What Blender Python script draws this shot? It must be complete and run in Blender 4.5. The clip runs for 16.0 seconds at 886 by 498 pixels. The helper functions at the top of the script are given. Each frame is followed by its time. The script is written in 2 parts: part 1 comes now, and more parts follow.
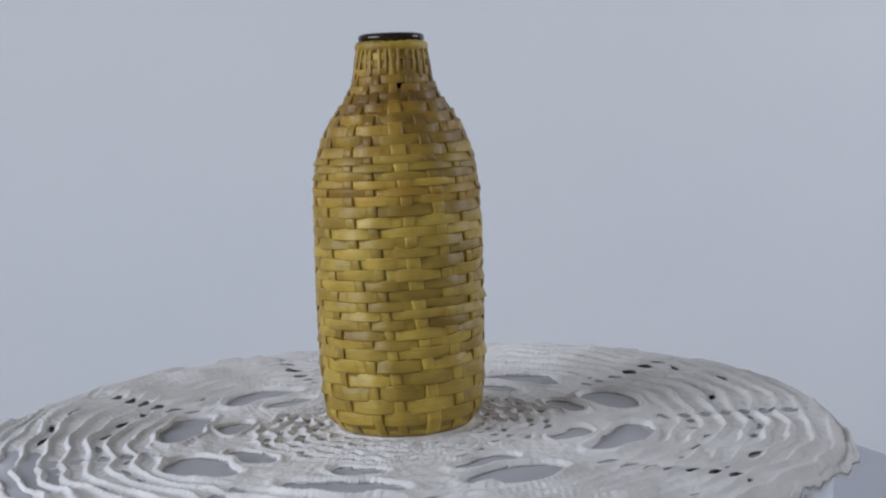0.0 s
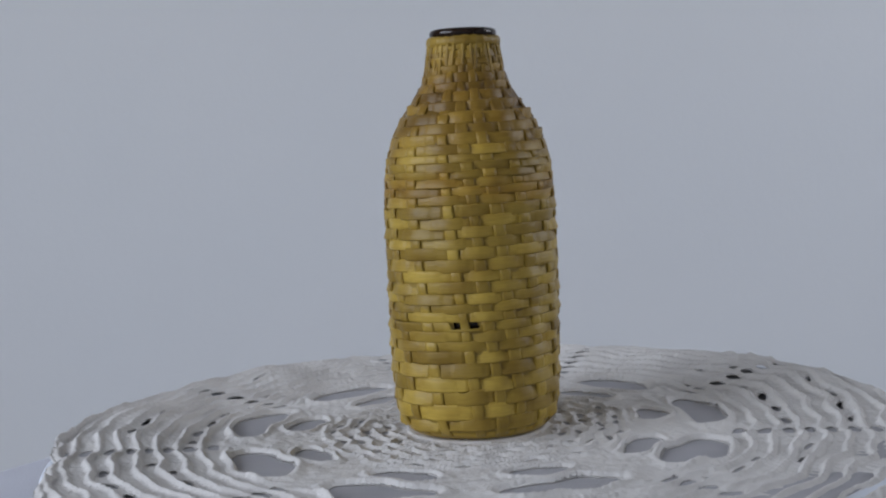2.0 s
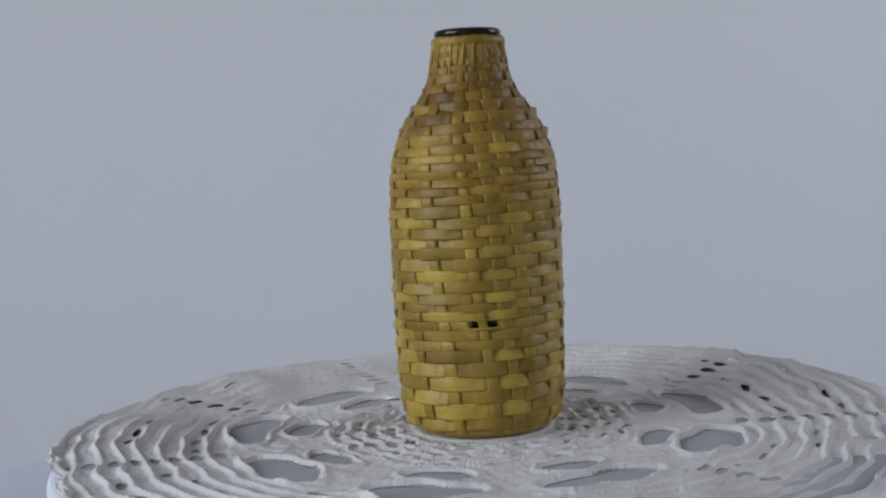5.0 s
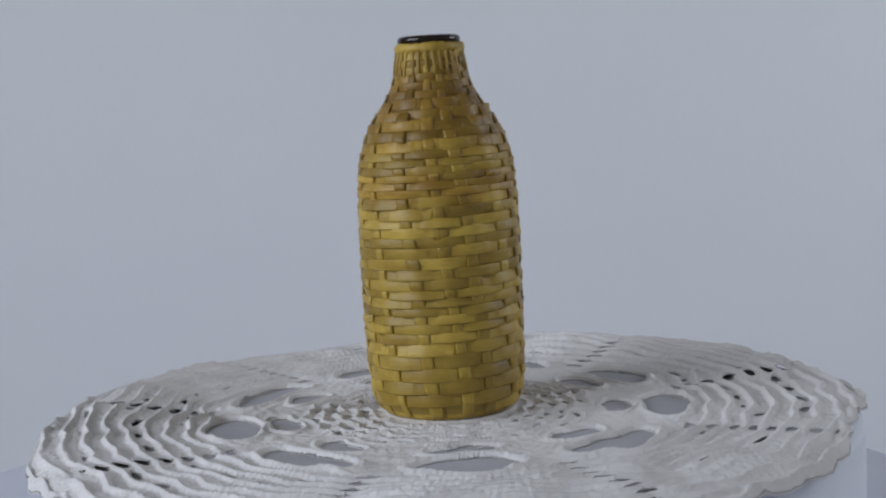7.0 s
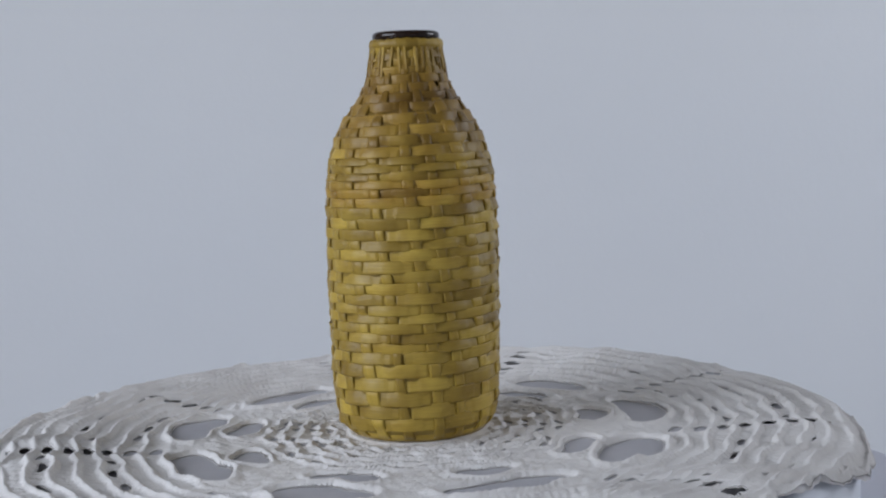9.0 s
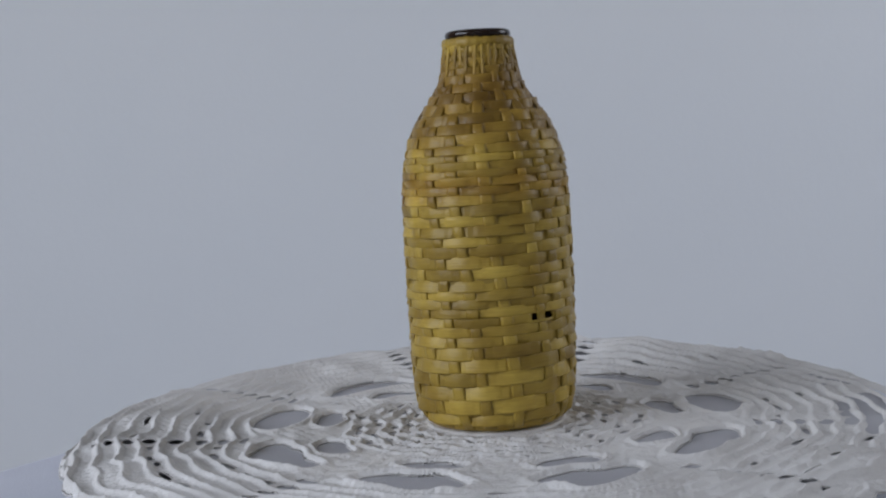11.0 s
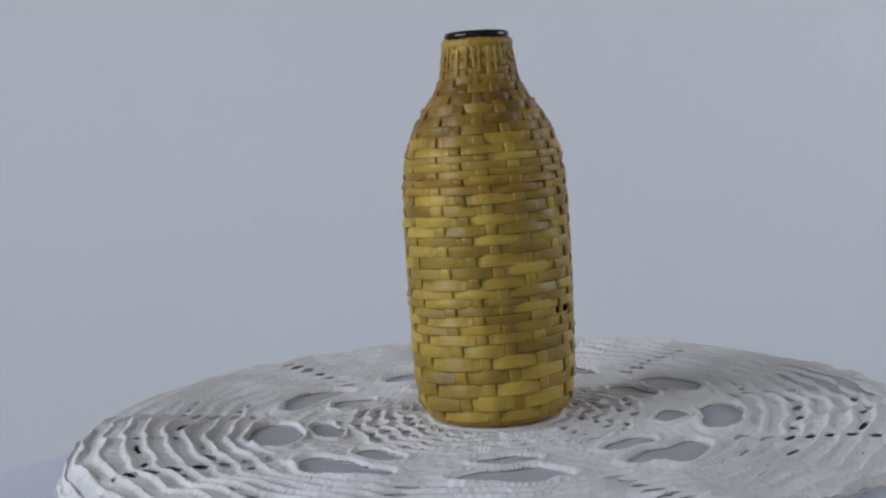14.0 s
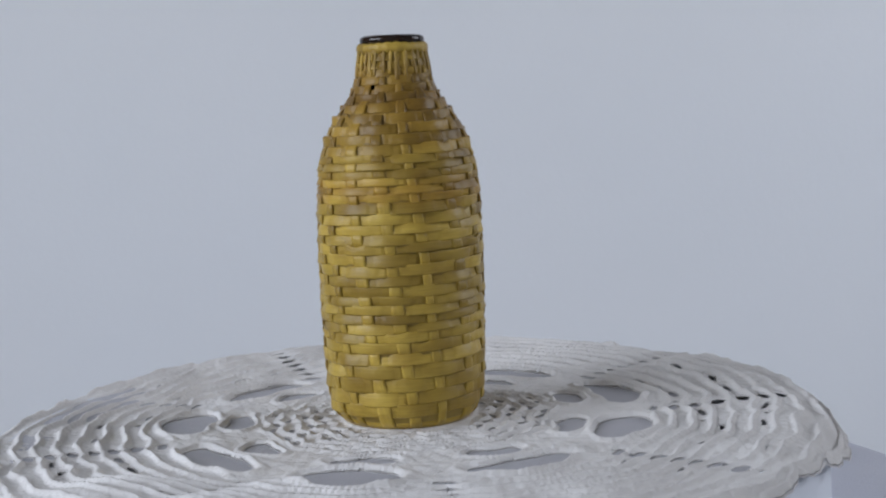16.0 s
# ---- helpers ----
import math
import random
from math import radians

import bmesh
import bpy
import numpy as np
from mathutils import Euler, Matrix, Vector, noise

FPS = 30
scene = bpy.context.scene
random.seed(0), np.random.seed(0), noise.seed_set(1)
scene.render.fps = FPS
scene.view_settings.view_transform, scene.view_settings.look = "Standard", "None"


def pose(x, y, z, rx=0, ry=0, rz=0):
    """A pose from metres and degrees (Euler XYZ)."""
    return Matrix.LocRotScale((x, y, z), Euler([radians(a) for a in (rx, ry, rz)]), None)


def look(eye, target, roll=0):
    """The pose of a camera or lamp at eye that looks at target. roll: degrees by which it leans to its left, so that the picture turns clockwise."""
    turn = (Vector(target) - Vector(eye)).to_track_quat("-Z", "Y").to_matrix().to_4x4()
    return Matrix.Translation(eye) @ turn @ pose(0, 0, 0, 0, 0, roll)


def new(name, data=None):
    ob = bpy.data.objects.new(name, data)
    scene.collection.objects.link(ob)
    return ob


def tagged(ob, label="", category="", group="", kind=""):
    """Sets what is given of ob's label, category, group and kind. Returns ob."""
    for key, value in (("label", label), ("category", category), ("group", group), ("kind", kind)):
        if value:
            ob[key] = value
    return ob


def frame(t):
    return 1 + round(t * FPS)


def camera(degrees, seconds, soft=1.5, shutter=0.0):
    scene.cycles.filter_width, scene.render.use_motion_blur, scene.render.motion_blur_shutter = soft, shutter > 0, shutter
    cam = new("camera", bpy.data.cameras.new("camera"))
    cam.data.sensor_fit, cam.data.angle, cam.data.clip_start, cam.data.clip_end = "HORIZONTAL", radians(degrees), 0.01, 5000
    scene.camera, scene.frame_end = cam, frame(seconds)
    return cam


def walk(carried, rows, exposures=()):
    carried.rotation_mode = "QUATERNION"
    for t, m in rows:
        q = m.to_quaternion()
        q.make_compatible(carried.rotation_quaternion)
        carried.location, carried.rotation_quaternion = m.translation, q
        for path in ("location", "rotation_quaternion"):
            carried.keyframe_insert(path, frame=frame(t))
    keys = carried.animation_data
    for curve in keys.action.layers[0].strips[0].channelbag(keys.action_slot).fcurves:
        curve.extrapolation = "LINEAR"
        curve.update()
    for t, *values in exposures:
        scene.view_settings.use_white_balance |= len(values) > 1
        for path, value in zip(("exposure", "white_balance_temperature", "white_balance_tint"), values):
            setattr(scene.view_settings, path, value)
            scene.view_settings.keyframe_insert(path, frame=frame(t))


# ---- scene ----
SECONDS = 16.0
cam = camera(37.72, SECONDS, soft=2.1)
EYE = Vector((0.0, -0.6726, 0.1581))
VIEW = look(EYE, EYE + Vector((0, math.cos(0.1025), -math.sin(0.1025))), -2.61)
# the film's own exposure swings with every turn: mean grey levels at every half second
LEVELS = [163, 166, 156, 149, 149, 160, 166, 168, 164, 153, 149, 153, 160, 165, 153, 149, 149,
          148, 160, 166, 159, 151, 149, 150, 157, 166, 160, 153, 153, 153, 152, 163, 164]
SWING = [(k / 2, -0.170 + 2.2 * math.log2(g / 149)) for k, g in enumerate(LEVELS)]
walk(cam, [(0.0, VIEW), (SECONDS, VIEW)], SWING)

# the turntable goes clockwise, once in 3.122 s, a little unevenly because its load sits off the axis
TURN = 3.122


def spin(t):
    """The turntable's angle in degrees."""
    w = 2 * math.pi / TURN
    drift = 9.867 - 3.9895 * t + 0.40695 * t ** 2 - 0.00775 * t ** 3
    return -360 * t / TURN + drift + 7.486 * math.cos(w * t) + 0.381 * math.sin(w * t) - 0.63 * math.cos(2 * w * t) - 0.99 * math.sin(2 * w * t)


# where the load stands, in the turntable's own plane
CENTRE = (-0.0245, 0.0015)
DRUM_R = 0.2155

# ---- world and light ----
world = bpy.data.worlds.new("sky")
scene.world = world
world.use_nodes = True
wn = world.node_tree.nodes
sky = wn.new("ShaderNodeTexSky")
sky.sky_type, sky.sun_disc = "NISHITA", False
sky.sun_elevation, sky.sun_rotation = radians(38), radians(200)
world.node_tree.links.new(sky.outputs[0], wn["Background"].inputs[0])
wn["Background"].inputs[1].default_value = 0.12


def soft_light(name, eye, target, width, height, watts, colour):
    data = bpy.data.lights.new(name, "AREA")
    data.shape, data.size, data.size_y, data.energy, data.color = "RECTANGLE", width, height, watts, colour
    ob = new(name, data)
    ob.matrix_world = look(eye, target)
    return ob


soft_light("window_light_west", (-1.86, -1.15, 0.85), (0.3, -0.85, 0.00), 2.0, 1.2, 42, (0.82, 0.88, 1.0))
# fill lamp added to brighten the backdrop and lace on the right
soft_light("fill_light_east", (1.96, 0.30, 0.75), (0.1, 0.45, -0.2), 0.9, 0.9, 12, (0.88, 0.91, 1.0))


# ---- materials ----
def material(name, colour, rough=0.6, metal=0.0):
    m = bpy.data.materials.new(name)
    m.use_nodes = True
    b = m.node_tree.nodes["Principled BSDF"]
    b.inputs["Base Color"].default_value = (*colour, 1)
    b.inputs["Roughness"].default_value = rough
    b.inputs["Metallic"].default_value = metal
    return m


def node(m, kind, **values):
    n = m.node_tree.nodes.new(kind)
    for key, value in values.items():
        n.inputs[key.replace("_", " ")].default_value = value
    return n


def mottled(m, dark, light, scale, coords, stretch=(1, 1, 1), detail=4.0, low=0.3, high=0.7):
    """Drives the base colour by noise between two colours."""
    t = m.node_tree
    mp = node(m, "ShaderNodeMapping")
    mp.inputs["Scale"].default_value = stretch
    t.links.new(coords, mp.inputs[0])
    n = node(m, "ShaderNodeTexNoise", Scale=scale, Detail=detail)
    t.links.new(mp.outputs[0], n.inputs["Vector"])
    r = node(m, "ShaderNodeValToRGB")
    r.color_ramp.elements[0].position, r.color_ramp.elements[1].position = low, high
    r.color_ramp.elements[0].color, r.color_ramp.elements[1].color = (*dark, 1), (*light, 1)
    t.links.new(n.outputs[0], r.inputs[0])
    return r.outputs[0], n.outputs[0]


def bumped(m, height, strength, distance):
    b = node(m, "ShaderNodeBump", Strength=strength, Distance=distance)
    m.node_tree.links.new(height, b.inputs["Height"])
    m.node_tree.links.new(b.outputs[0], m.node_tree.nodes["Principled BSDF"].inputs["Normal"])


def plain_wall(name, a, b, scale, rough=0.85, relief=0.15):
    m = material(name, a, rough)
    co = node(m, "ShaderNodeTexCoord").outputs["Object"]
    col, h = mottled(m, a, b, scale, co)
    m.node_tree.links.new(col, m.node_tree.nodes["Principled BSDF"].inputs["Base Color"])
    fine = node(m, "ShaderNodeTexNoise", Scale=scale * 60, Detail=3.0)
    m.node_tree.links.new(co, fine.inputs["Vector"])
    bumped(m, fine.outputs[0], relief, 0.002)
    return m


WALL = plain_wall("white_wall_paint", (0.76, 0.78, 0.81), (0.80, 0.81, 0.83), 1.2)
# tones of the unseen walls, ceiling and floor, set for the light they bounce
DIM = plain_wall("bounce_wall_grey", (0.52, 0.52, 0.52), (0.58, 0.57, 0.56), 1.2)
CEILING = plain_wall("low_bounce_ceiling", (0.34, 0.34, 0.34), (0.40, 0.40, 0.39), 1.2)
FLOOR = plain_wall("bounce_floor", (0.60, 0.59, 0.58), (0.68, 0.67, 0.65), 3.0)
CLOTH = plain_wall("lavender_cotton_cloth", (0.68, 0.69, 0.77), (0.73, 0.74, 0.81), 14.0, 0.9, 0.3)
DRUM = plain_wall("white_drum_board", (0.72, 0.75, 0.83), (0.78, 0.81, 0.87), 9.0, 0.7, 0.2)

# grey of an added sheet; stands in for shade inside the doily's openings
HOLE_SHADE = plain_wall("hole_shade_grey", (0.42, 0.412, 0.435), (0.48, 0.470, 0.492), 30.0, 0.95, 0.3)


def straw(name, base, dark):
    """Varnished split straw: strips differ, with stains and a fibre grain along them."""
    m = material(name, base, 0.38)
    t = m.node_tree
    bs = t.nodes["Principled BSDF"]
    co = node(m, "ShaderNodeTexCoord").outputs["Object"]
    blot, _ = mottled(m, dark, base, 55.0, co, (1, 1, 1.6), 3.0, 0.32, 0.62)
    # fibre along the strip, from the generated uv
    uv = node(m, "ShaderNodeUVMap").outputs[0]
    fibre, fh = mottled(m, (0.84, 0.82, 0.78), (1.05, 1.05, 1.04), 1.0, uv, (2.2, 40, 1), 3.0, 0.3, 0.7)
    # every visible length of strip has a tone of its own
    apart_uv = node(m, "ShaderNodeSeparateXYZ")
    t.links.new(uv, apart_uv.inputs[0])
    whole = node(m, "ShaderNodeMath")
    whole.operation = "FLOOR"
    t.links.new(apart_uv.outputs[0], whole.inputs[0])
    chance = node(m, "ShaderNodeTexWhiteNoise")
    chance.noise_dimensions = "1D"
    t.links.new(whole.outputs[0], chance.inputs["W"])
    tone = node(m, "ShaderNodeValToRGB")
    tone.color_ramp.elements[0].color, tone.color_ramp.elements[1].color = (0.66, 0.62, 0.54, 1), (1.18, 1.17, 1.12, 1)
    t.links.new(chance.outputs[0], tone.inputs[0])
    cell = tone.outputs[0]
    out = blot
    for other in (fibre, cell):
        mx = m.node_tree.nodes.new("ShaderNodeMix")
        mx.data_type, mx.blend_type = "RGBA", "MULTIPLY"
        mx.inputs[0].default_value = 1.0
        t.links.new(out, mx.inputs[6])
        t.links.new(other, mx.inputs[7])
        out = mx.outputs[2]
    # the neck and one band below the shoulder are stained brown
    sep = node(m, "ShaderNodeSeparateXYZ")
    t.links.new(co, sep.inputs[0])
    jig = node(m, "ShaderNodeTexNoise", Scale=70.0, Detail=2.0)
    t.links.new(co, jig.inputs["Vector"])
    add = node(m, "ShaderNodeMath")
    add.operation = "MULTIPLY_ADD"
    t.links.new(jig.outputs[0], add.inputs[0])
    add.inputs[1].default_value = 0.022
    t.links.new(sep.outputs[2], add.inputs[2])
    ramp = node(m, "ShaderNodeValToRGB")
    cr = ramp.color_ramp
    stops = [(0.0, (1, 1, 1)), (0.122, (1, 1, 1)), (0.134, (0.92, 0.80, 0.72)), (0.144, (1, 0.98, 0.96)), (0.160, (0.80, 0.72, 0.64)), (0.182, (0.56, 0.46, 0.40)), (0.194, (0.78, 0.70, 0.62)), (0.204, (0.98, 0.96, 0.9))]
    while len(cr.elements) < len(stops):
        cr.elements.new(0.5)
    for e, (z, col) in zip(cr.elements, stops):
        e.position, e.color = z / 0.22, (*col, 1)
    sc = node(m, "ShaderNodeMath")
    sc.operation = "DIVIDE"
    sc.inputs[1].default_value = 0.22
    t.links.new(add.outputs[0], sc.inputs[0])
    t.links.new(sc.outputs[0], ramp.inputs[0])
    mx = m.node_tree.nodes.new("ShaderNodeMix")
    mx.data_type, mx.blend_type = "RGBA", "MULTIPLY"
    mx.inputs[0].default_value = 1.0
    t.links.new(out, mx.inputs[6])
    t.links.new(ramp.outputs[0], mx.inputs[7])
    out = mx.outputs[2]
    info = node(m, "ShaderNodeObjectInfo")
    hsv = node(m, "ShaderNodeHueSaturation")
    rng = node(m, "ShaderNodeMapRange")
    rng.inputs[3].default_value, rng.inputs[4].default_value = 0.94, 1.06
    t.links.new(info.outputs["Random"], rng.inputs[0])
    t.links.new(rng.outputs[0], hsv.inputs["Value"])
    t.links.new(out, hsv.inputs["Color"])
    t.links.new(hsv.outputs[0], bs.inputs["Base Color"])
    bs.inputs["Specular IOR Level"].default_value = 0.3
    bs.inputs["Coat Weight"].default_value = 0.05
    bs.inputs["Coat Roughness"].default_value = 0.3
    bumped(m, fh, 0.35, 0.0006)
    return m


STRAW = straw("varnished_straw", (0.490, 0.346, 0.068), (0.350, 0.230, 0.040))
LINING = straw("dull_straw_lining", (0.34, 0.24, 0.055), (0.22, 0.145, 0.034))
GLASS = material("dark_brown_glass", (0.016, 0.007, 0.003), 0.14)
GLASS.node_tree.nodes["Principled BSDF"].inputs["Specular IOR Level"].default_value = 0.35


def yarn():
    m = material("off_white_cotton_yarn", (0.82, 0.79, 0.77), 0.95)
    co = node(m, "ShaderNodeTexCoord").outputs["Object"]
    col, _ = mottled(m, (0.67, 0.643, 0.622), (0.79, 0.764, 0.742), 30.0, co)
    m.node_tree.links.new(col, m.node_tree.nodes["Principled BSDF"].inputs["Base Color"])
    n = node(m, "ShaderNodeTexNoise", Scale=330.0, Detail=4.0, Roughness=0.6)
    m.node_tree.links.new(co, n.inputs["Vector"])
    big = node(m, "ShaderNodeTexNoise", Scale=120.0, Detail=3.0, Roughness=0.55)
    m.node_tree.links.new(co, big.inputs["Vector"])
    sm = node(m, "ShaderNodeMath")
    sm.operation = "MULTIPLY_ADD"
    m.node_tree.links.new(big.outputs[0], sm.inputs[0])
    sm.inputs[1].default_value = 1.6
    m.node_tree.links.new(n.outputs[0], sm.inputs[2])
    bumped(m, sm.outputs[0], 0.7, 0.0014)
    return m


YARN = yarn()


# ---- building helpers ----
def part(name, data, mat, parent=None, label=""):
    if isinstance(data, bmesh.types.BMesh):
        bm, data = data, bpy.data.meshes.new(name)
        bm.to_mesh(data)
        bm.free()
    if not data.materials:
        data.materials.append(mat)
    ob = new(name, data)
    ob.parent = parent
    return tagged(ob, label)


def box(lo, hi):
    bm = bmesh.new()
    bmesh.ops.create_cube(bm, size=1)
    for v in bm.verts:
        v.co = [lo[i] + (v.co[i] + 0.5) * (hi[i] - lo[i]) for i in range(3)]
    return bm


def lathe(profile, steps=96, wave=None):
    """A solid of revolution from (radius, height) pairs; wave(angle, height) adds to the radius."""
    bm = bmesh.new()
    rings = []
    for r, z in profile:
        ring = []
        for k in range(steps):
            a = 2 * math.pi * k / steps
            rr = r + (wave(a, z) if wave and r > 0.001 else 0)
            ring.append(bm.verts.new((rr * math.cos(a), rr * math.sin(a), z)))
        rings.append(ring)
    for low, up in zip(rings, rings[1:]):
        for k in range(steps):
            j = (k + 1) % steps
            bm.faces.new((low[k], low[j], up[j], up[k]))
    bm.faces.new(rings[0][::-1])
    bm.faces.new(rings[-1])
    for f in bm.faces:
        f.smooth = len(f.verts) == 4
    return bm


def shade_smooth(me):
    me.polygons.foreach_set("use_smooth", [True] * len(me.polygons))


# ---- the room ----
X0, X1, Y0, Y1, Z0, Z1 = -1.9, 2.0, -2.6, 1.30, -0.82, 2.2


def wall(name, lo, hi, label, mat=WALL):
    return tagged(part(name, box(lo, hi), mat, None), label, "wall", kind="structure")


def room():
    # floor, ceiling and rear wall are out of view, added to shape the light
    tagged(part("floor", box((X0 - 0.1, Y0 - 0.1, Z0 - 0.1), (X1 + 0.1, Y1 + 0.1, Z0)), FLOOR), "unseen floor, pale to bounce light onto the backdrop", "floor", kind="structure")
    tagged(part("ceiling", box((X0 - 0.1, Y0 - 0.1, Z1), (X1 + 0.1, Y1 + 0.1, Z1 + 0.1)), CEILING), "unseen ceiling, dull to keep bounce off the backdrop", "ceiling", kind="structure")
    # a slight step added to the backdrop wall shapes a soft darker upright band
    bm = bmesh.new()
    xs = [X0, -0.9] + [-0.7 + 0.02 * k for k in range(36)] + [0.3, X1]
    cols = []
    for x in xs:
        y = Y1 + 0.0028 * (math.erf((x + 0.37) / 0.075) - 1)
        cols.append([bm.verts.new(p) for p in ((x, y, Z0), (x, y, Z1), (x, Y1 + 0.1, Z1), (x, Y1 + 0.1, Z0))])
    for a, b in zip(cols, cols[1:]):
        for k in range(4):
            f = bm.faces.new((a[k], b[k], b[(k + 1) % 4], a[(k + 1) % 4]))
            f.smooth = k == 0
    bm.faces.new(cols[0])
    bm.faces.new(cols[-1][::-1])
    bmesh.ops.recalc_face_normals(bm, faces=bm.faces)
    for e in bm.edges:
        e.smooth = len({f.smooth for f in e.link_faces}) == 1
    tagged(part("wall_north", bm, WALL), "smooth pale blue-white painted backdrop wall", "wall", kind="structure")
    wall("wall_south", (X0, Y0 - 0.1, Z0), (X1, Y0, Z1), "unseen rear wall, its grey set for bounced light", DIM)
    # the two unseen side walls have an opening each: west a window, east for the added fill
    for name, x0, x1, ya, za, wide, tall in (("wall_west", X0 - 0.1, X0, -2.15, 0.25, 2.0, 1.2), ("wall_east", X1, X1 + 0.1, -0.15, 0.30, 0.9, 0.9)):
        yb, zb = ya + wide, za + tall
        bm = box((x0, Y0 - 0.1, Z0), (x1, ya, Z1))
        for lo, hi in (((x0, yb, Z0), (x1, Y1 + 0.1, Z1)), ((x0, ya, Z0), (x1, yb, za)), ((x0, ya, zb), (x1, yb, Z1))):
            b2 = box(lo, hi)
            me = bpy.data.meshes.new("piece")
            b2.to_mesh(me)
            b2.free()
            bm.from_mesh(me)
        tagged(part(name, bm, DIM), "unseen grey side wall with an opening for its lamp", "wall", kind="structure")


room()

TABLE_Z = -0.060


def round_table():
    root = tagged(new("round_table"), "round table under a pale lavender cotton cloth with rounded edge", "table")
    root.location = (-0.03, 0.008, Z0)
    h = TABLE_Z - Z0
    prof = [(0.29, 0), (0.305, 0.3), (0.318, h - 0.05)]
    for k in range(7):
        a = math.pi / 2 * k / 6
        prof.append((0.302 + 0.017 * math.cos(a), h - 0.017 + 0.017 * math.sin(a)))
    prof += [(0.2, h), (0.02, h)]

    def fold(a, z):
        k = max(0.0, min(1.0, (h - 0.02 - z) / 0.4))
        return 0.014 * k * math.sin(11 * a + 1.3 * math.sin(3 * a)) + 0.004 * math.sin(2 * a + 0.7)

    part("tablecloth", lathe(prof, 160, fold), CLOTH, root, "pale lavender cotton tablecloth falling in folds")
    return root


round_table()


# ---- the turntable ----
def turntable():
    root = tagged(new("turntable"), "low white round turntable drum beneath the lace doily", "turntable")
    h = -0.0032 - TABLE_Z
    rim = h + 0.0022
    prof = [(DRUM_R - 0.002, 0.004), (DRUM_R, 0.007), (DRUM_R, rim - 0.006)]
    for k in range(6):
        a = math.pi / 2 * k / 5
        prof.append((DRUM_R - 0.006 + 0.006 * math.cos(a), rim - 0.006 + 0.006 * math.sin(a)))
    # the top is slightly dished
    dished = [(r, h + 0.0022 * float(np.clip((r - 0.13) / 0.07, 0, 1) ** 2)) for r in np.linspace(0.205, 0.02, 16)]
    prof += dished
    part("platform", lathe(prof, 160, lambda a, z: 0.0012 * math.sin(5 * a + 1)), DRUM, root, "bluish white turning platform")
    # sheet added under the lace so that its openings look shaded
    part("mat", lathe([(0.02, h - 0.001), (0.205, h - 0.001)] + [(r, z + 0.0006) for r, z in dished], 120), HOLE_SHADE, root, "thin lavender-grey sheet added to darken the lace openings")
    part("foot_ring", lathe([(0.15, 0), (0.15, 0.004)], 96), CLOTH, root, "pale foot ring")
    return root


TABLE_TURN = turntable()

# ---- the doily ----
MOTIFS = 9
ROUND = 0.0106


def smooth(a, b, x):
    x = np.clip((x - a) / (b - a), 0, 1)
    return x * x * (3 - 2 * x)


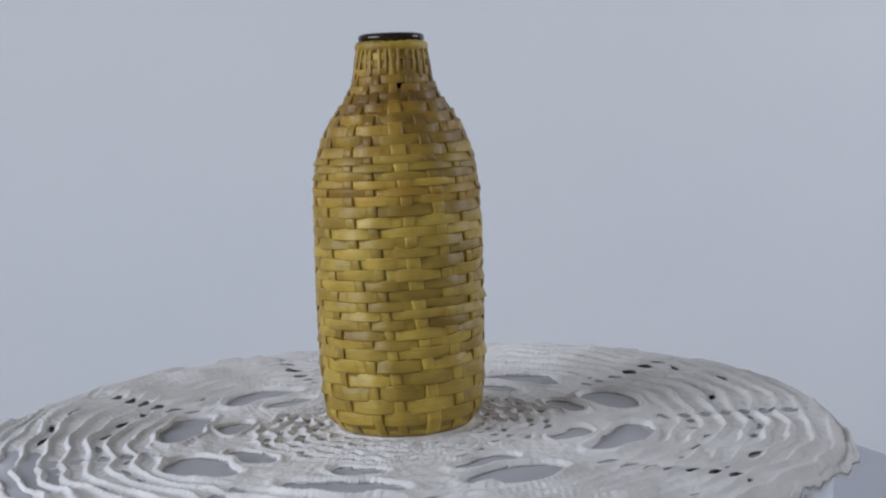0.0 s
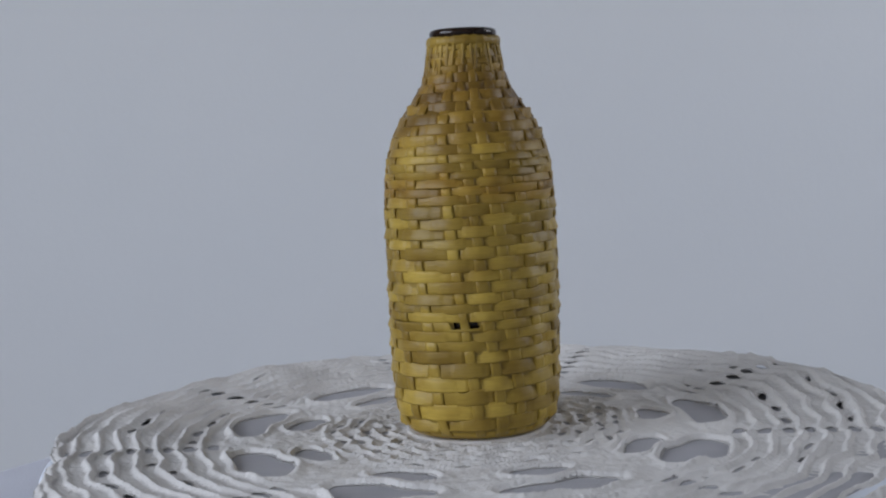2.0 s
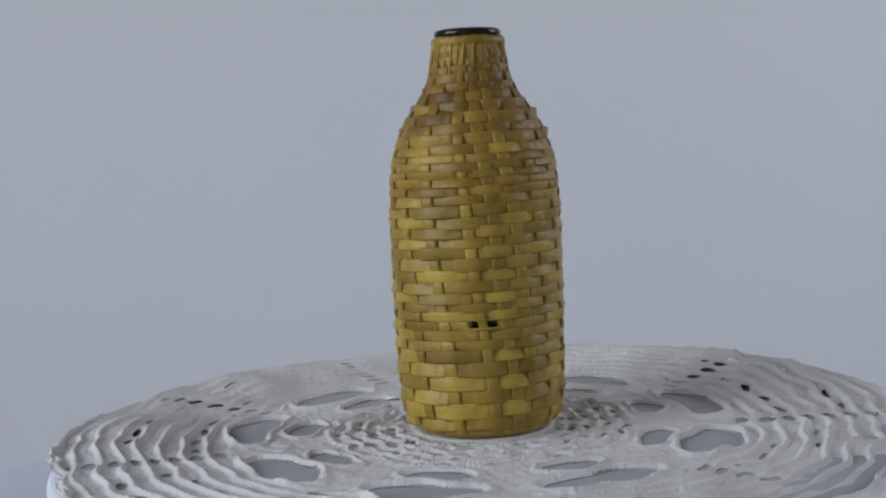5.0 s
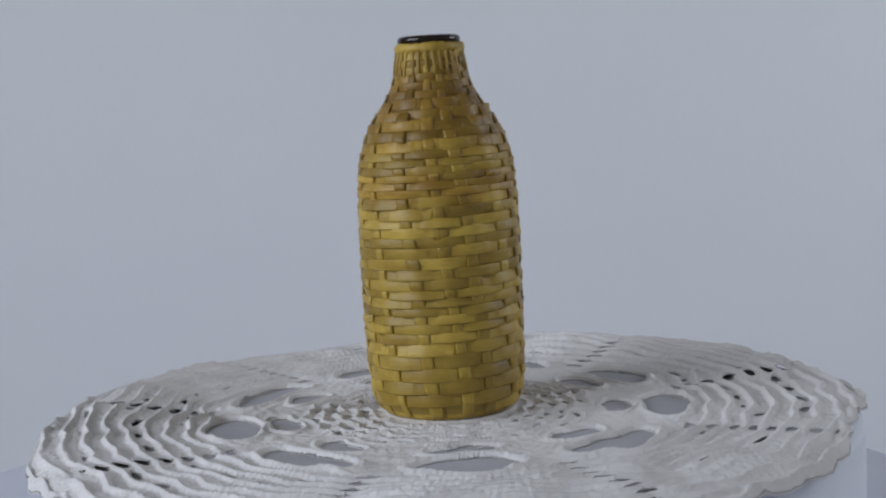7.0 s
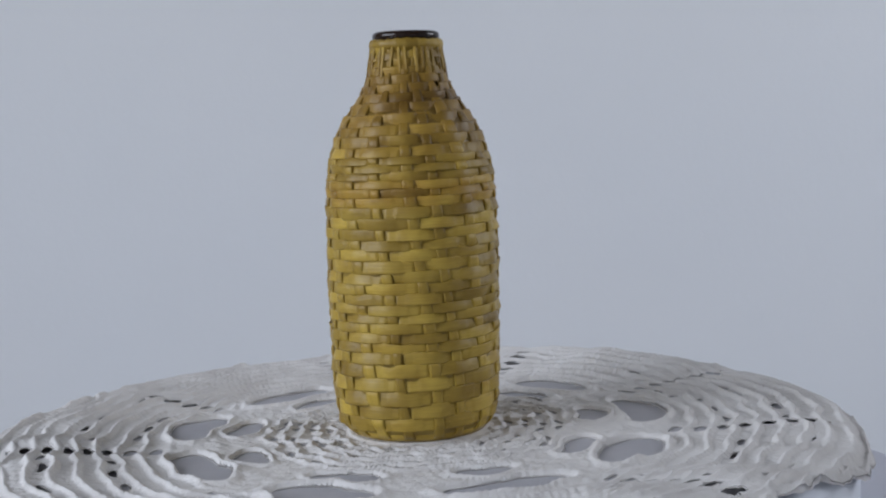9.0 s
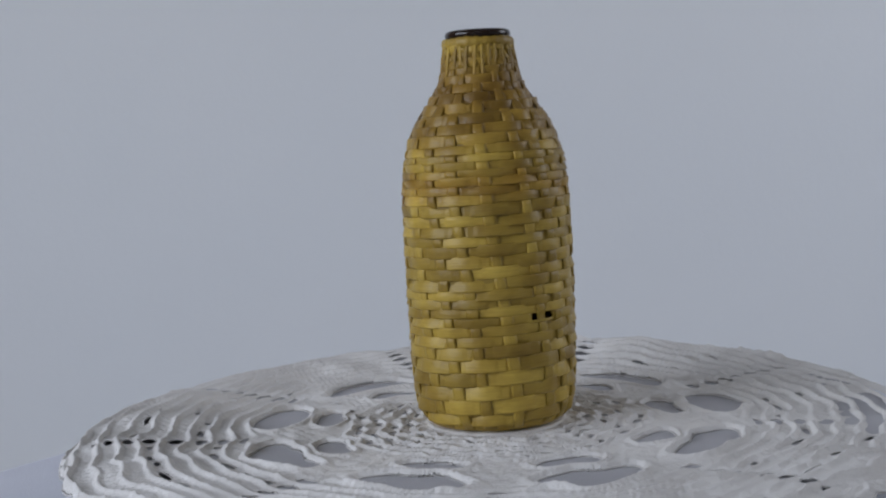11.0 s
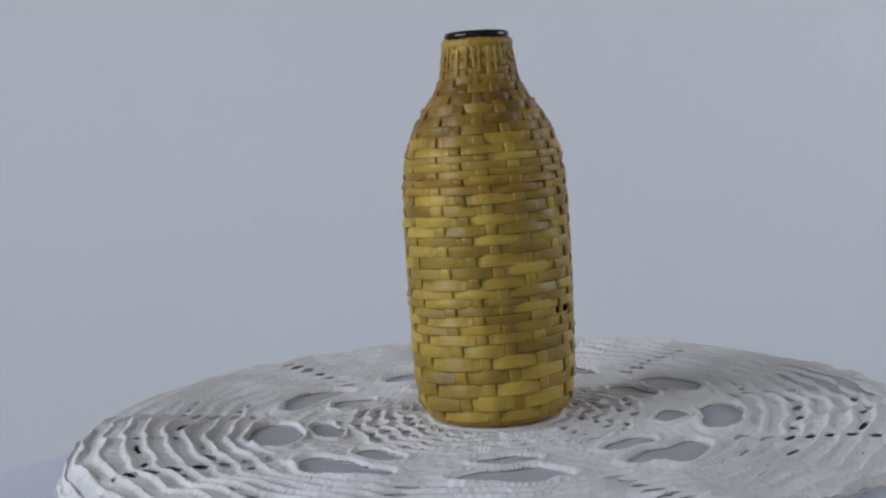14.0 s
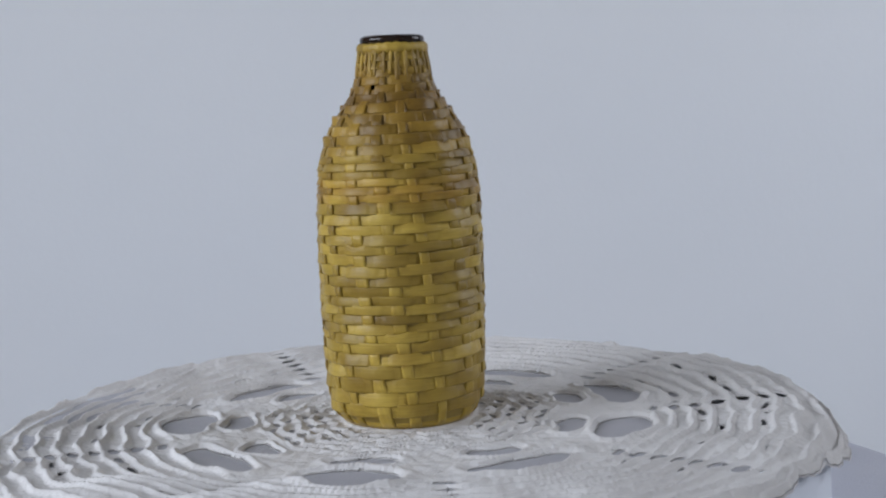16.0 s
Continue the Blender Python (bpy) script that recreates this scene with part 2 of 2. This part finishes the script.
def lace(rho, th):
    """Height of the crochet above its backing, and a field that is negative in its openings, at polar places."""
    sector = 2 * np.pi / MOTIFS
    motif = np.floor((th + sector / 2) / sector)
    ph = (th + sector / 2) % sector - sector / 2
    r = rho + 0.0014 * np.sin(5 * th + 1.0) + 0.0013 * np.sin(13 * th + 70 * rho) + 0.0007 * np.sin(23 * th + 150 * rho + 1) + 0.0006 * np.sin(31 * th - 60 * rho)
    odd = 1 + 0.10 * np.sin(2.7 * motif + 1)
    u, v = r - 0.1188, r * ph + 0.0012 * np.sin(1.9 * motif)
    big = (np.hypot(u / (0.0122 * odd), v / (0.0262 / odd)) - 1) * 0.014
    small = (np.hypot((r - 0.0915) / 0.0076, v / (0.0152 * odd)) - 1) * 0.009
    # inner rounds: close rows of stitches with short slits between them
    row = (r - 0.0465) / 0.0088
    k = np.round(row)
    n_in = 26 + 5 * k
    a = th * n_in + np.pi * k
    along = (a / (2 * np.pi) - np.round(a / (2 * np.pi))) * 2 * np.pi * r / n_in
    slit = (np.hypot((row - k) * 0.0088 / 0.0016, along / (0.0040 + 0.0008 * np.sin(7 * th + 2 * k))) - 1) * 0.0015
    slit = np.where((k >= 0) & (k <= 3) & (np.sin(2.3 * np.round(a / (2 * np.pi)) + 1.9 * k) > -0.35), slit, 0.01)
    # outer rounds: ridges nested round each large opening, open slots between some
    s = np.sqrt(np.maximum(u, 0) ** 2 + (0.24 * v) ** 2) - 0.0008 + 0.0007 * np.sin(v / 0.0058 + 3 * motif) + 0.0002 * np.sin(v / 0.0021 + 300 * r)
    k2 = np.round(s / ROUND - 0.5)
    gap = (s / ROUND - 0.5 - k2) * ROUND
    n_out = 0.024 + 0.004 * np.sin(k2 * 2.1)
    b = v / n_out + 0.5 * k2
    across = (b - np.round(b)) * n_out
    slot = (np.hypot(gap / (0.0017 + 0.0005 * np.sin(3 * k2 + motif)), across / 0.0062) - 1) * 0.0020
    slot = np.where((k2 >= 1) & (k2 <= 8) & (r > 0.138) & (r < 0.198) & (np.sin(2.2 * k2 + 1.3 * motif + 3 * th) > 0.55), slot, 0.01)
    # oval openings where the valleys between the ridges meet the seams
    w = r * (sector / 2 - np.abs(ph)) - 0.006
    dot = (np.hypot(gap / (0.0028 + 0.0005 * np.sin(5 * k2 + 2 * motif)), (w + 0.006) / 0.0056) - 1) * 0.0030
    dot = np.where((r > 0.13) & (r < 0.207), dot, 0.01)
    seam = smooth(-0.006, 0.007, w)
    slot = np.where(np.abs(w + 0.006) < 0.0095, 0.01, slot)
    field = np.minimum.reduce([big, small, slit, slot, dot])
    rim = np.exp(-((big - 0.0026) / 0.0019) ** 2) + 0.8 * np.exp(-((small - 0.0022) / 0.0015) ** 2)
    inner = (1 - smooth(0.076, 0.084, r)) * (0.5 - 0.5 * np.cos(2 * np.pi * row))
    outer = smooth(0.120, 0.134, r) * (0.5 + 0.5 * np.cos(2 * np.pi * s / ROUND)) ** 4.6 * (0.35 + 0.65 * seam) * (0.84 + 0.16 * np.sin(6 * th + 1.7 * motif + 90 * r))
    knots = np.sin(2 * np.pi * (th * 27 + 2 * np.sin(9 * th) + 40 * r)) * np.sin(2 * np.pi * r / 0.0108 + 2 * np.sin(4 * th))
    h = 0.0008 + 0.0017 * inner * (0.7 + 0.3 * np.sin(19 * th + 3 * k)) + 0.0027 * outer + 0.0017 * rim + 0.0008 * np.exp(-((r - 0.104) / 0.004) ** 2) + 0.00022 * knots
    h = h * (0.35 + 0.65 * smooth(0.0, 0.0016, field))
    return np.maximum(h, 0.0005), field


def hang(th):
    """How steeply the edge hangs over the drum: 0 where it juts out flat, 1 where it falls straight down."""
    return np.clip(0.32 + 0.30 * np.sin(th - 4.07) + 0.15 * np.sin(4 * th + 1), 0, 1)


def edge_radius(th):
    return 0.2175 + 0.008 * hang(th) + 0.0030 * np.abs(np.sin(th * 22.5)) + 0.0007 * np.abs(np.sin(th * 81 + 1)) + 0.0045 * np.sin(9 * th + 0.6) + 0.0045 * np.sin(2 * th + 2.2) + 0.003 * np.sin(5 * th)


def lace_surface(rho, th):
    """Top and underside heights of the doily, and the field of its openings."""
    h, field = lace(rho, th)
    roll = edge_radius(th) - rho
    h = h + 0.0020 * np.exp(-((roll - 0.0032) / 0.0021) ** 2)
    flat = 1 - smooth(0.034, 0.045, rho)
    h = h + (0.0045 - h) * flat * np.where(rho < 0.036, 1.0, 0.75)
    over = np.maximum(0, rho - DRUM_R + 0.002)
    lift = smooth(0.14, 0.19, rho) * (1 - smooth(0.198, 0.212, rho)) * (0.001 + 0.0022 * np.sin(3 * th + 0.5) + 0.0018 * np.sin(7 * th + 2) + 0.0012 * np.sin(22 * th))
    dish = 0.0020 * smooth(0.034, 0.046, rho) + 0.0022 * smooth(0.13, 0.20, rho) * (1 + 0.5 * np.sin(2 * th + 4.5) + 0.4 * np.sin(3 * th + 1))
    base = -0.0045 + dish + np.maximum(lift, 0) - over * (0.15 + 0.85 * hang(th))
    return base + h, base, field


def lace_piece(name, r0, r1, a0, a1, parent, label, nr, na, edge=False):
    """One worked piece of the doily: a patch of rings and columns with true openings and thickness."""
    rr = np.linspace(0, 1, nr + 1)[:, None] * np.ones((1, na + 1))
    th = np.linspace(a0, a1, na + 1)[None, :] * np.ones((nr + 1, 1))
    outer = edge_radius(th) if edge else r1
    rho = r0 + rr * (outer - r0)
    _, _, field = lace_surface(rho, th)
    # draw the mesh's points onto the borders of the openings
    dr, da = (outer - r0) / nr, rho * (a1 - a0) / na
    fr, fa = np.gradient(field, axis=0) / dr, np.gradient(field, axis=1) / da
    g2 = np.maximum(fr * fr + fa * fa, 0.04)
    mr, ma = -field * fr / g2, -field * fa / g2
    pull = np.where(np.hypot(mr, ma) < 0.65 * np.minimum(dr, da), 1.0, 0.0)
    pull[0] = pull[-1] = 0
    pull[:, 0] = pull[:, -1] = 0
    rho, th = rho + pull * mr, th + pull * ma / rho
    solid = (field[:-1, :-1] + field[1:, :-1] + field[:-1, 1:] + field[1:, 1:]) > 0
    top, low, _ = lace_surface(rho, th)
    e = 0.0006
    sr = (lace_surface(rho + e, th)[0] - lace_surface(rho - e, th)[0]) / (2 * e)
    sa = (lace_surface(rho, th + e / rho)[0] - lace_surface(rho, th - e / rho)[0]) / (2 * e)
    c, s = np.cos(th), np.sin(th)
    up = np.stack([-(sr * c - sa * s), -(sr * s + sa * c), np.ones_like(th)], -1).reshape(-1, 3)
    up /= np.linalg.norm(up, axis=1)[:, None]
    lying = rho - 0.7 * hang(th) * np.maximum(0, rho - DRUM_R - 0.001)
    x, y = lying * c, lying * s
    nv = (nr + 1) * (na + 1)
    verts = np.concatenate([np.stack([x, y, top], -1).reshape(-1, 3), np.stack([x, y, low], -1).reshape(-1, 3)])
    idx = np.arange(nv).reshape(nr + 1, na + 1)
    a, b, c, d = idx[:-1, :-1], idx[1:, :-1], idx[1:, 1:], idx[:-1, 1:]
    faces = [np.stack([a, b, c, d], -1)[solid], np.stack([d, c, b, a], -1)[solid] + nv]
    normals = [up[faces[0]], np.tile((0.0, 0.0, -1.0), (*faces[1].shape, 1))]
    pad = np.pad(solid, 1, constant_values=False)
    # no walls where the next piece carries on
    if edge:
        pad[0], pad[:, 0], pad[:, -1] = True, True, True
    else:
        pad[-1], pad[:, 0], pad[:, -1] = True, True, True
    for di, dj, p, q in ((-1, 0, a, d), (1, 0, c, b), (0, -1, b, a), (0, 1, d, c)):
        open_side = solid & ~pad[1 + di:1 + di + nr, 1 + dj:1 + dj + na]
        quad = np.stack([q, p, p + nv, q + nv], -1)[open_side]
        side = np.cross(verts[quad[:, 1]] - verts[quad[:, 0]], verts[quad[:, 3]] - verts[quad[:, 0]])
        side /= np.maximum(np.linalg.norm(side, axis=1), 1e-12)[:, None]
        upper = side + 0.9 * up[quad[:, 0]]
        upper /= np.linalg.norm(upper, axis=1)[:, None]
        faces.append(quad)
        normals.append(np.stack([upper, upper, side, side], 1))
    faces = np.concatenate(faces)
    me = bpy.data.meshes.new(name)
    me.vertices.add(len(verts))
    me.vertices.foreach_set("co", verts.ravel())
    me.loops.add(faces.size)
    me.loops.foreach_set("vertex_index", faces.ravel())
    me.polygons.add(len(faces))
    me.polygons.foreach_set("loop_start", np.arange(0, faces.size, 4))
    me.update(calc_edges=True)
    shade_smooth(me)
    me.normals_split_custom_set(np.concatenate(normals).reshape(-1, 3))
    return part(name, me, YARN, parent, label)


def doily():
    root = tagged(new("lace_doily"), "round off-white crocheted lace doily with large oval openings", "doily")
    lace_piece("centre_medallion", 0.006, 0.0845, 0, 2 * math.pi, root, "closely crocheted centre", 84, 900)
    sector = 2 * math.pi / MOTIFS
    for k in range(MOTIFS):
        a = sector * (k - 0.5)
        lace_piece("motif", 0.0845, 0.2, a, a + sector, root, "", 170, 160, True)
    return root


DOILY = doily()

# ---- the wicker bottle ----
PROFILE = [(0.0, 0.0335), (0.004, 0.0378), (0.010, 0.0403), (0.025, 0.0418), (0.040, 0.0422), (0.069, 0.0427), (0.099, 0.0427), (0.114, 0.0425), (0.129, 0.0415),
           (0.138, 0.0400), (0.147, 0.0373), (0.156, 0.0330), (0.162, 0.0285), (0.168, 0.0243), (0.174, 0.0213), (0.180, 0.0193), (0.189, 0.0178), (0.2, 0.0172)]
# where the seventeen stakes stand round the body, in degrees at the height STAKE_Z; one weft winds past them from the base up
STAKE_AT = (2, 20.5, 47.5, 67, 85, 107, 133, 149, 164, 184, 205, 228, 244, 267, 289, 311, 338)
STAKES, STAKE_Z = len(STAKE_AT), 0.074


def girth(z):
    return float(np.interp(z, [p[0] for p in PROFILE], [p[1] for p in PROFILE]))


def twist(z):
    """How far the stakes have wound round at a height, in radians."""
    return -2.5 * (min(z, 0.15) - STAKE_Z)


def strip_mesh(name, paths, closed, along=None):
    """A ribbon with thickness from rows of points, with uv along (whole numbers part its lengths) and across."""
    n, k = len(paths), len(paths[0])
    along = along or [3 * i / n for i in range(n + 1)]
    bm = bmesh.new()
    layer = bm.loops.layers.uv.new("UVMap")
    vs = [[bm.verts.new(p) for p in row] for row in paths]
    for i in range(n if closed else n - 1):
        for j in range(k):
            f = bm.faces.new((vs[i][j], vs[(i + 1) % n][j], vs[(i + 1) % n][(j + 1) % k], vs[i][(j + 1) % k]))
            f.smooth = True
            for loop, (a, b) in zip(f.loops, ((i, j), (i + 1, j), (i + 1, j + 1), (i, j + 1))):
                loop[layer].uv = (along[a], b / k)
    if not closed:
        bm.faces.new(vs[0])
        bm.faces.new(vs[-1][::-1])
    bmesh.ops.recalc_face_normals(bm, faces=bm.faces)
    me = bpy.data.meshes.new(name)
    bm.to_mesh(me)
    bm.free()
    return me


def weft_rows():
    """Heights and widths of the weft rows, from the base up."""
    rnd = random.Random(5)
    rows, z = [], 0.0030
    while z < 0.1890:
        w = float(np.interp(z, [0, 0.012, 0.03, 0.046, 0.050, 0.064, 0.068, 0.095, 0.112, 0.120, 0.134, 0.142, 0.155, 0.165, 0.19],
                            [0.0056, 0.0066, 0.0060, 0.0056, 0.0042, 0.0042, 0.0056, 0.0056, 0.0049, 0.0040, 0.0041, 0.0052, 0.0054, 0.0044, 0.0036]))
        w *= rnd.uniform(0.84, 1.14)
        rows.append((z + w / 2, w))
        z += w
    return rows


def apart(a, b):
    """Degrees between two directions."""
    return abs((a - b + 180) % 360 - 180)


def at_hole(a, z):
    """Where the straw is broken away: a pair of holes low on the body and one on the neck."""
    return (1.0 < apart(a, 136.2) < 8.8 and abs(z - 0.0590) < 0.0040) or (apart(a, 263.4) < 4.0 and abs(z - 0.172) < 0.003)


def bottle():
    root = tagged(new("wicker_bottle"), "brown glass bottle covered in woven varnished golden straw", "bottle")
    # the glass
    lip = [(0.0155, 0.190), (0.0160, 0.1955), (0.0166, 0.1968), (0.0168, 0.1982), (0.0163, 0.1996), (0.0150, 0.2002), (0.0128, 0.1995), (0.0118, 0.196), (0.0112, 0.17)]
    body = [(0.5 * girth(0), 0.0006)] + [(girth(z) - 0.0034, z) for z in np.linspace(0.002, 0.189, 40)]
    part("glass_bottle", lathe(body + lip, 96), GLASS, root, "dark brown glass bottle with a rounded lip")
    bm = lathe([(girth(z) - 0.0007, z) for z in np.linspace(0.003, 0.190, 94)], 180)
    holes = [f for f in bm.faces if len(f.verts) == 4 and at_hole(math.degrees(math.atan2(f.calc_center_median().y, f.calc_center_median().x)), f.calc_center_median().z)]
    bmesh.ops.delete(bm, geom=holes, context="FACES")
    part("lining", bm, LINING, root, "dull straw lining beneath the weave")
    rnd = random.Random(11)
    rows = weft_rows()
    pitch = 2 * math.pi / STAKES
    stand = [math.radians(d) for d in STAKE_AT]
    heights = [z for z, _ in rows] + [rows[-1][0] + rows[-1][1]]

    def half_width(z):
        return min(0.0029, (0.29 - 0.05 * float(smooth(0.158, 0.176, z))) * pitch * girth(z))

    def winding(z, a):
        """Which turn of the weft passes at this height and direction, as a whole number."""
        part_turn = (a % (2 * math.pi)) / (2 * math.pi)
        return min(range(len(rows)), key=lambda i: abs(heights[i] + part_turn * (heights[i + 1] - heights[i]) - z))

    # upright stakes: proud where the weft goes behind, pressed in where it goes over
    wide = [rnd.uniform(0.82, 1.2) for _ in range(STAKES)]
    for k in range(STAKES):
        paths = []
        for z in np.linspace(0.0015, 0.191, 190):
            a = stand[k] + twist(z) + 0.012 * math.sin(z * 60 + k)
            i = winding(z, a)
            mid = heights[i] + (a % (2 * math.pi)) / (2 * math.pi) * (heights[i + 1] - heights[i])
            lap = math.floor(a / (2 * math.pi))
            side = 1 if (k + (i - lap) * STAKES) % 2 else -1
            near = min(1.0, 2.4 * (1 - 2 * min(0.5, abs(z - mid) / rows[i][1])))
            neck = float(smooth(0.158, 0.176, z))
            r = girth(z) + (0.0005 if side > 0 else -0.0006 + 0.0005 * neck) * near
            half = half_width(z) * wide[k] * (1 + 0.12 * math.sin(90 * z + 2 * k))
            c, s = math.cos(a), math.sin(a)
            place = lambda off, rad: (rad * c - off * s, rad * s + off * c, z)
            paths.append([place(-half, r - 0.0008), place(-half, r - 0.0001), place(-half * 0.62, r + 0.0003), place(half * 0.62, r + 0.0003), place(half, r - 0.0001), place(half, r - 0.0008)])
        part("stake", strip_mesh("stake", paths, False, [40 * k + 3 * j / 190 for j in range(191)]), STRAW, root)
    # the weft: each turn goes over one stake and dips behind the next
    steps = STAKES * 18
    cracks = [(rnd.randrange(2, len(rows) - 6), rnd.uniform(0, 360), rnd.uniform(4, 10), rnd.uniform(0.14, 0.42)) for _ in range(64)]
    lengths = (len(rows) + 3) * STAKES
    ups = [rnd.uniform(-0.0006, 0.0010) for _ in range(lengths)]
    shift = [rnd.uniform(-0.0004, 0.0004) for _ in range(lengths)]
    size = [rnd.uniform(1.03, 1.18) for _ in range(lengths)]
    proud = [rnd.uniform(-0.0001, 0.0006) for _ in range(lengths)]
    widths = [w for _, w in rows] + [rows[-1][1]]
    counts = list(range(len(rows) + 1))
    # every strip begins and ends tucked behind a stake
    tucked = [2 * math.pi * i + stand[0 if i % 2 else 1] + twist(heights[i]) for i in counts]
    for i in range(len(rows)):
        paths, along = [], []
        for k in range(steps + 1):
            a = tucked[i] + (tucked[i + 1] - tucked[i]) * k / steps
            zc = float(np.interp(a / (2 * math.pi), counts, heights))
            w = float(np.interp(a / (2 * math.pi), counts, widths))
            # between which two stakes of the whole winding this place lies, and how far from one to the other
            wound = a - twist(zc)
            rounds = math.floor(wound / (2 * math.pi))
            local = wound - 2 * math.pi * rounds
            low = max((j for j in range(STAKES) if stand[j] <= local), default=-1)
            low, rounds = (low, rounds) if low >= 0 else (STAKES - 1, rounds - 1)
            gap_angle = (stand[(low + 1) % STAKES] - stand[low]) % (2 * math.pi)
            u = ((local - stand[low]) % (2 * math.pi)) / gap_angle
            far = min(u, 1 - u) * gap_angle * girth(zc)
            turn = rounds * STAKES + low + (1 if u >= 0.5 else 0)
            under = turn % 2 == 1
            hw = half_width(zc)
            neck = float(smooth(0.158, 0.176, zc))
            dip = 1 - float(smooth(hw * 0.72, hw * 0.72 + 0.0017, far)) if under else 0.0
            bow = math.cos(math.pi * min(u, 1 - u)) ** 0.45 * (-1 if under else 1)
            # the length this place belongs to, from one dip to the next
            whole = (turn // 2) if not under else (turn // 2 if u >= 0.5 else turn // 2 + 1)
            block = whole + STAKES
            along.append(7 * whole + 0.5 + 0.45 * (u - (1 if u >= 0.5 else 0)))
            half = w * 0.5 * size[block] * (1 - 0.06 * dip)
            z = zc + shift[block] * (1 - dip)
            # straight from stake to stake, bulging over one and tucked behind the next
            off = proud[block] * (1 - dip) * (1 - neck) + (0.0004 - 0.0002 * neck) * bow - 0.0004 * dip - 0.0004 * (1 - neck) * math.sin(math.pi * u) ** 2
            slope = ups[block] * (1 - dip)
            gap = 0.0
            d = math.degrees(a) % 360
            if abs(zc - 0.0575) < w / 2:
                gap = 1.0 if apart(d, 136.2) < 9.5 else 0.0
            if abs(zc - 0.172) < w / 2 and apart(d, 263.4) < 3.5:
                gap = 0.6
            for c_row, c_a, c_w, c_g in cracks:
                if c_row == i and apart(d, c_a) < c_w:
                    gap = max(gap, c_g * (1 - apart(d, c_a) / c_w) ** 0.5)
            z0, z1 = z - half, z + half * (1 - 1.4 * gap)
            ring = []
            for f, rad in ((-1, -0.0005), (-1, 0.0), (-0.78, 0.00022), (0.78, 0.00022), (1, 0.0), (1, -0.0005)):
                zz = (z0 + z1) / 2 + f * (z1 - z0) / 2
                r = girth(zc) + 0.30 * (girth(zz) - girth(zc)) + off + rad - slope * f
                ring.append((r * math.cos(a), r * math.sin(a), max(0.0003, zz)))
            paths.append(ring)
        part("weft_strip", strip_mesh("weft_strip", paths, False, along), STRAW, root)
    # the bound collar and the base rim
    paths = []
    for k in range(120):
        a = 2 * math.pi * k / 120
        swell = 1 + 0.08 * math.sin(23 * a) + 0.10 * math.sin(5 * a + 1)
        paths.append([((0.0171 + 0.0015 * swell * math.cos(b)) * math.cos(a), (0.0171 + 0.0015 * swell * math.cos(b)) * math.sin(a), 0.1937 + 0.0026 * swell * math.sin(b)) for b in [2 * math.pi * j / 10 for j in range(10)]])
    part("collar_binding", strip_mesh("collar_binding", paths, True), STRAW, root, "smooth straw binding round the neck")
    # thin upright strands laid over the top of the neck, tucked under the binding
    for k in range(31):
        a0, foot, wd = 2 * math.pi * (k + rnd.uniform(-0.25, 0.25)) / 31, rnd.uniform(0.1755, 0.1815), rnd.uniform(0.0007, 0.0011)
        drift = rnd.uniform(-0.06, 0.06)
        paths = []
        for j in range(11):
            z = foot + (0.1925 - foot) * j / 10
            a = a0 + drift * (1 - j / 10)
            r = girth(z) + 0.0004 + 0.0004 * math.sin(math.pi * j / 10) - (0.0008 if j == 0 else 0)
            c, si = math.cos(a), math.sin(a)
            paths.append([(rad * c - off * si, rad * si + off * c, z) for off, rad in ((-wd, r - 0.0006), (-wd, r), (-wd * 0.5, r + 0.0003), (wd * 0.5, r + 0.0003), (wd, r), (wd, r - 0.0006))])
        part("neck_strand", strip_mesh("neck_strand", paths, False, [2000 + 5 * k + 0.9 * j / 11 for j in range(12)]), STRAW, root)
    part("base_mat", lathe([(0.030, 0.0), (0.0345, 0.0006), (0.037, 0.004), (0.036, 0.006)], 96), STRAW, root, "woven straw base")
    return root


BOTTLE = bottle()


def motions():
    times = [SECONDS * k / 64 for k in range(65)]
    x, y = CENTRE
    for thing, place in ((TABLE_TURN, pose(x, y, TABLE_Z)), (DOILY, pose(x, y, 0)), (BOTTLE, pose(x - 0.0004, y - 0.0006, 0.0001, 0.62, 0.62, 0))):
        walk(thing, [(t, pose(0, 0, 0, 0, 0, spin(t)) @ place) for t in times])


motions()
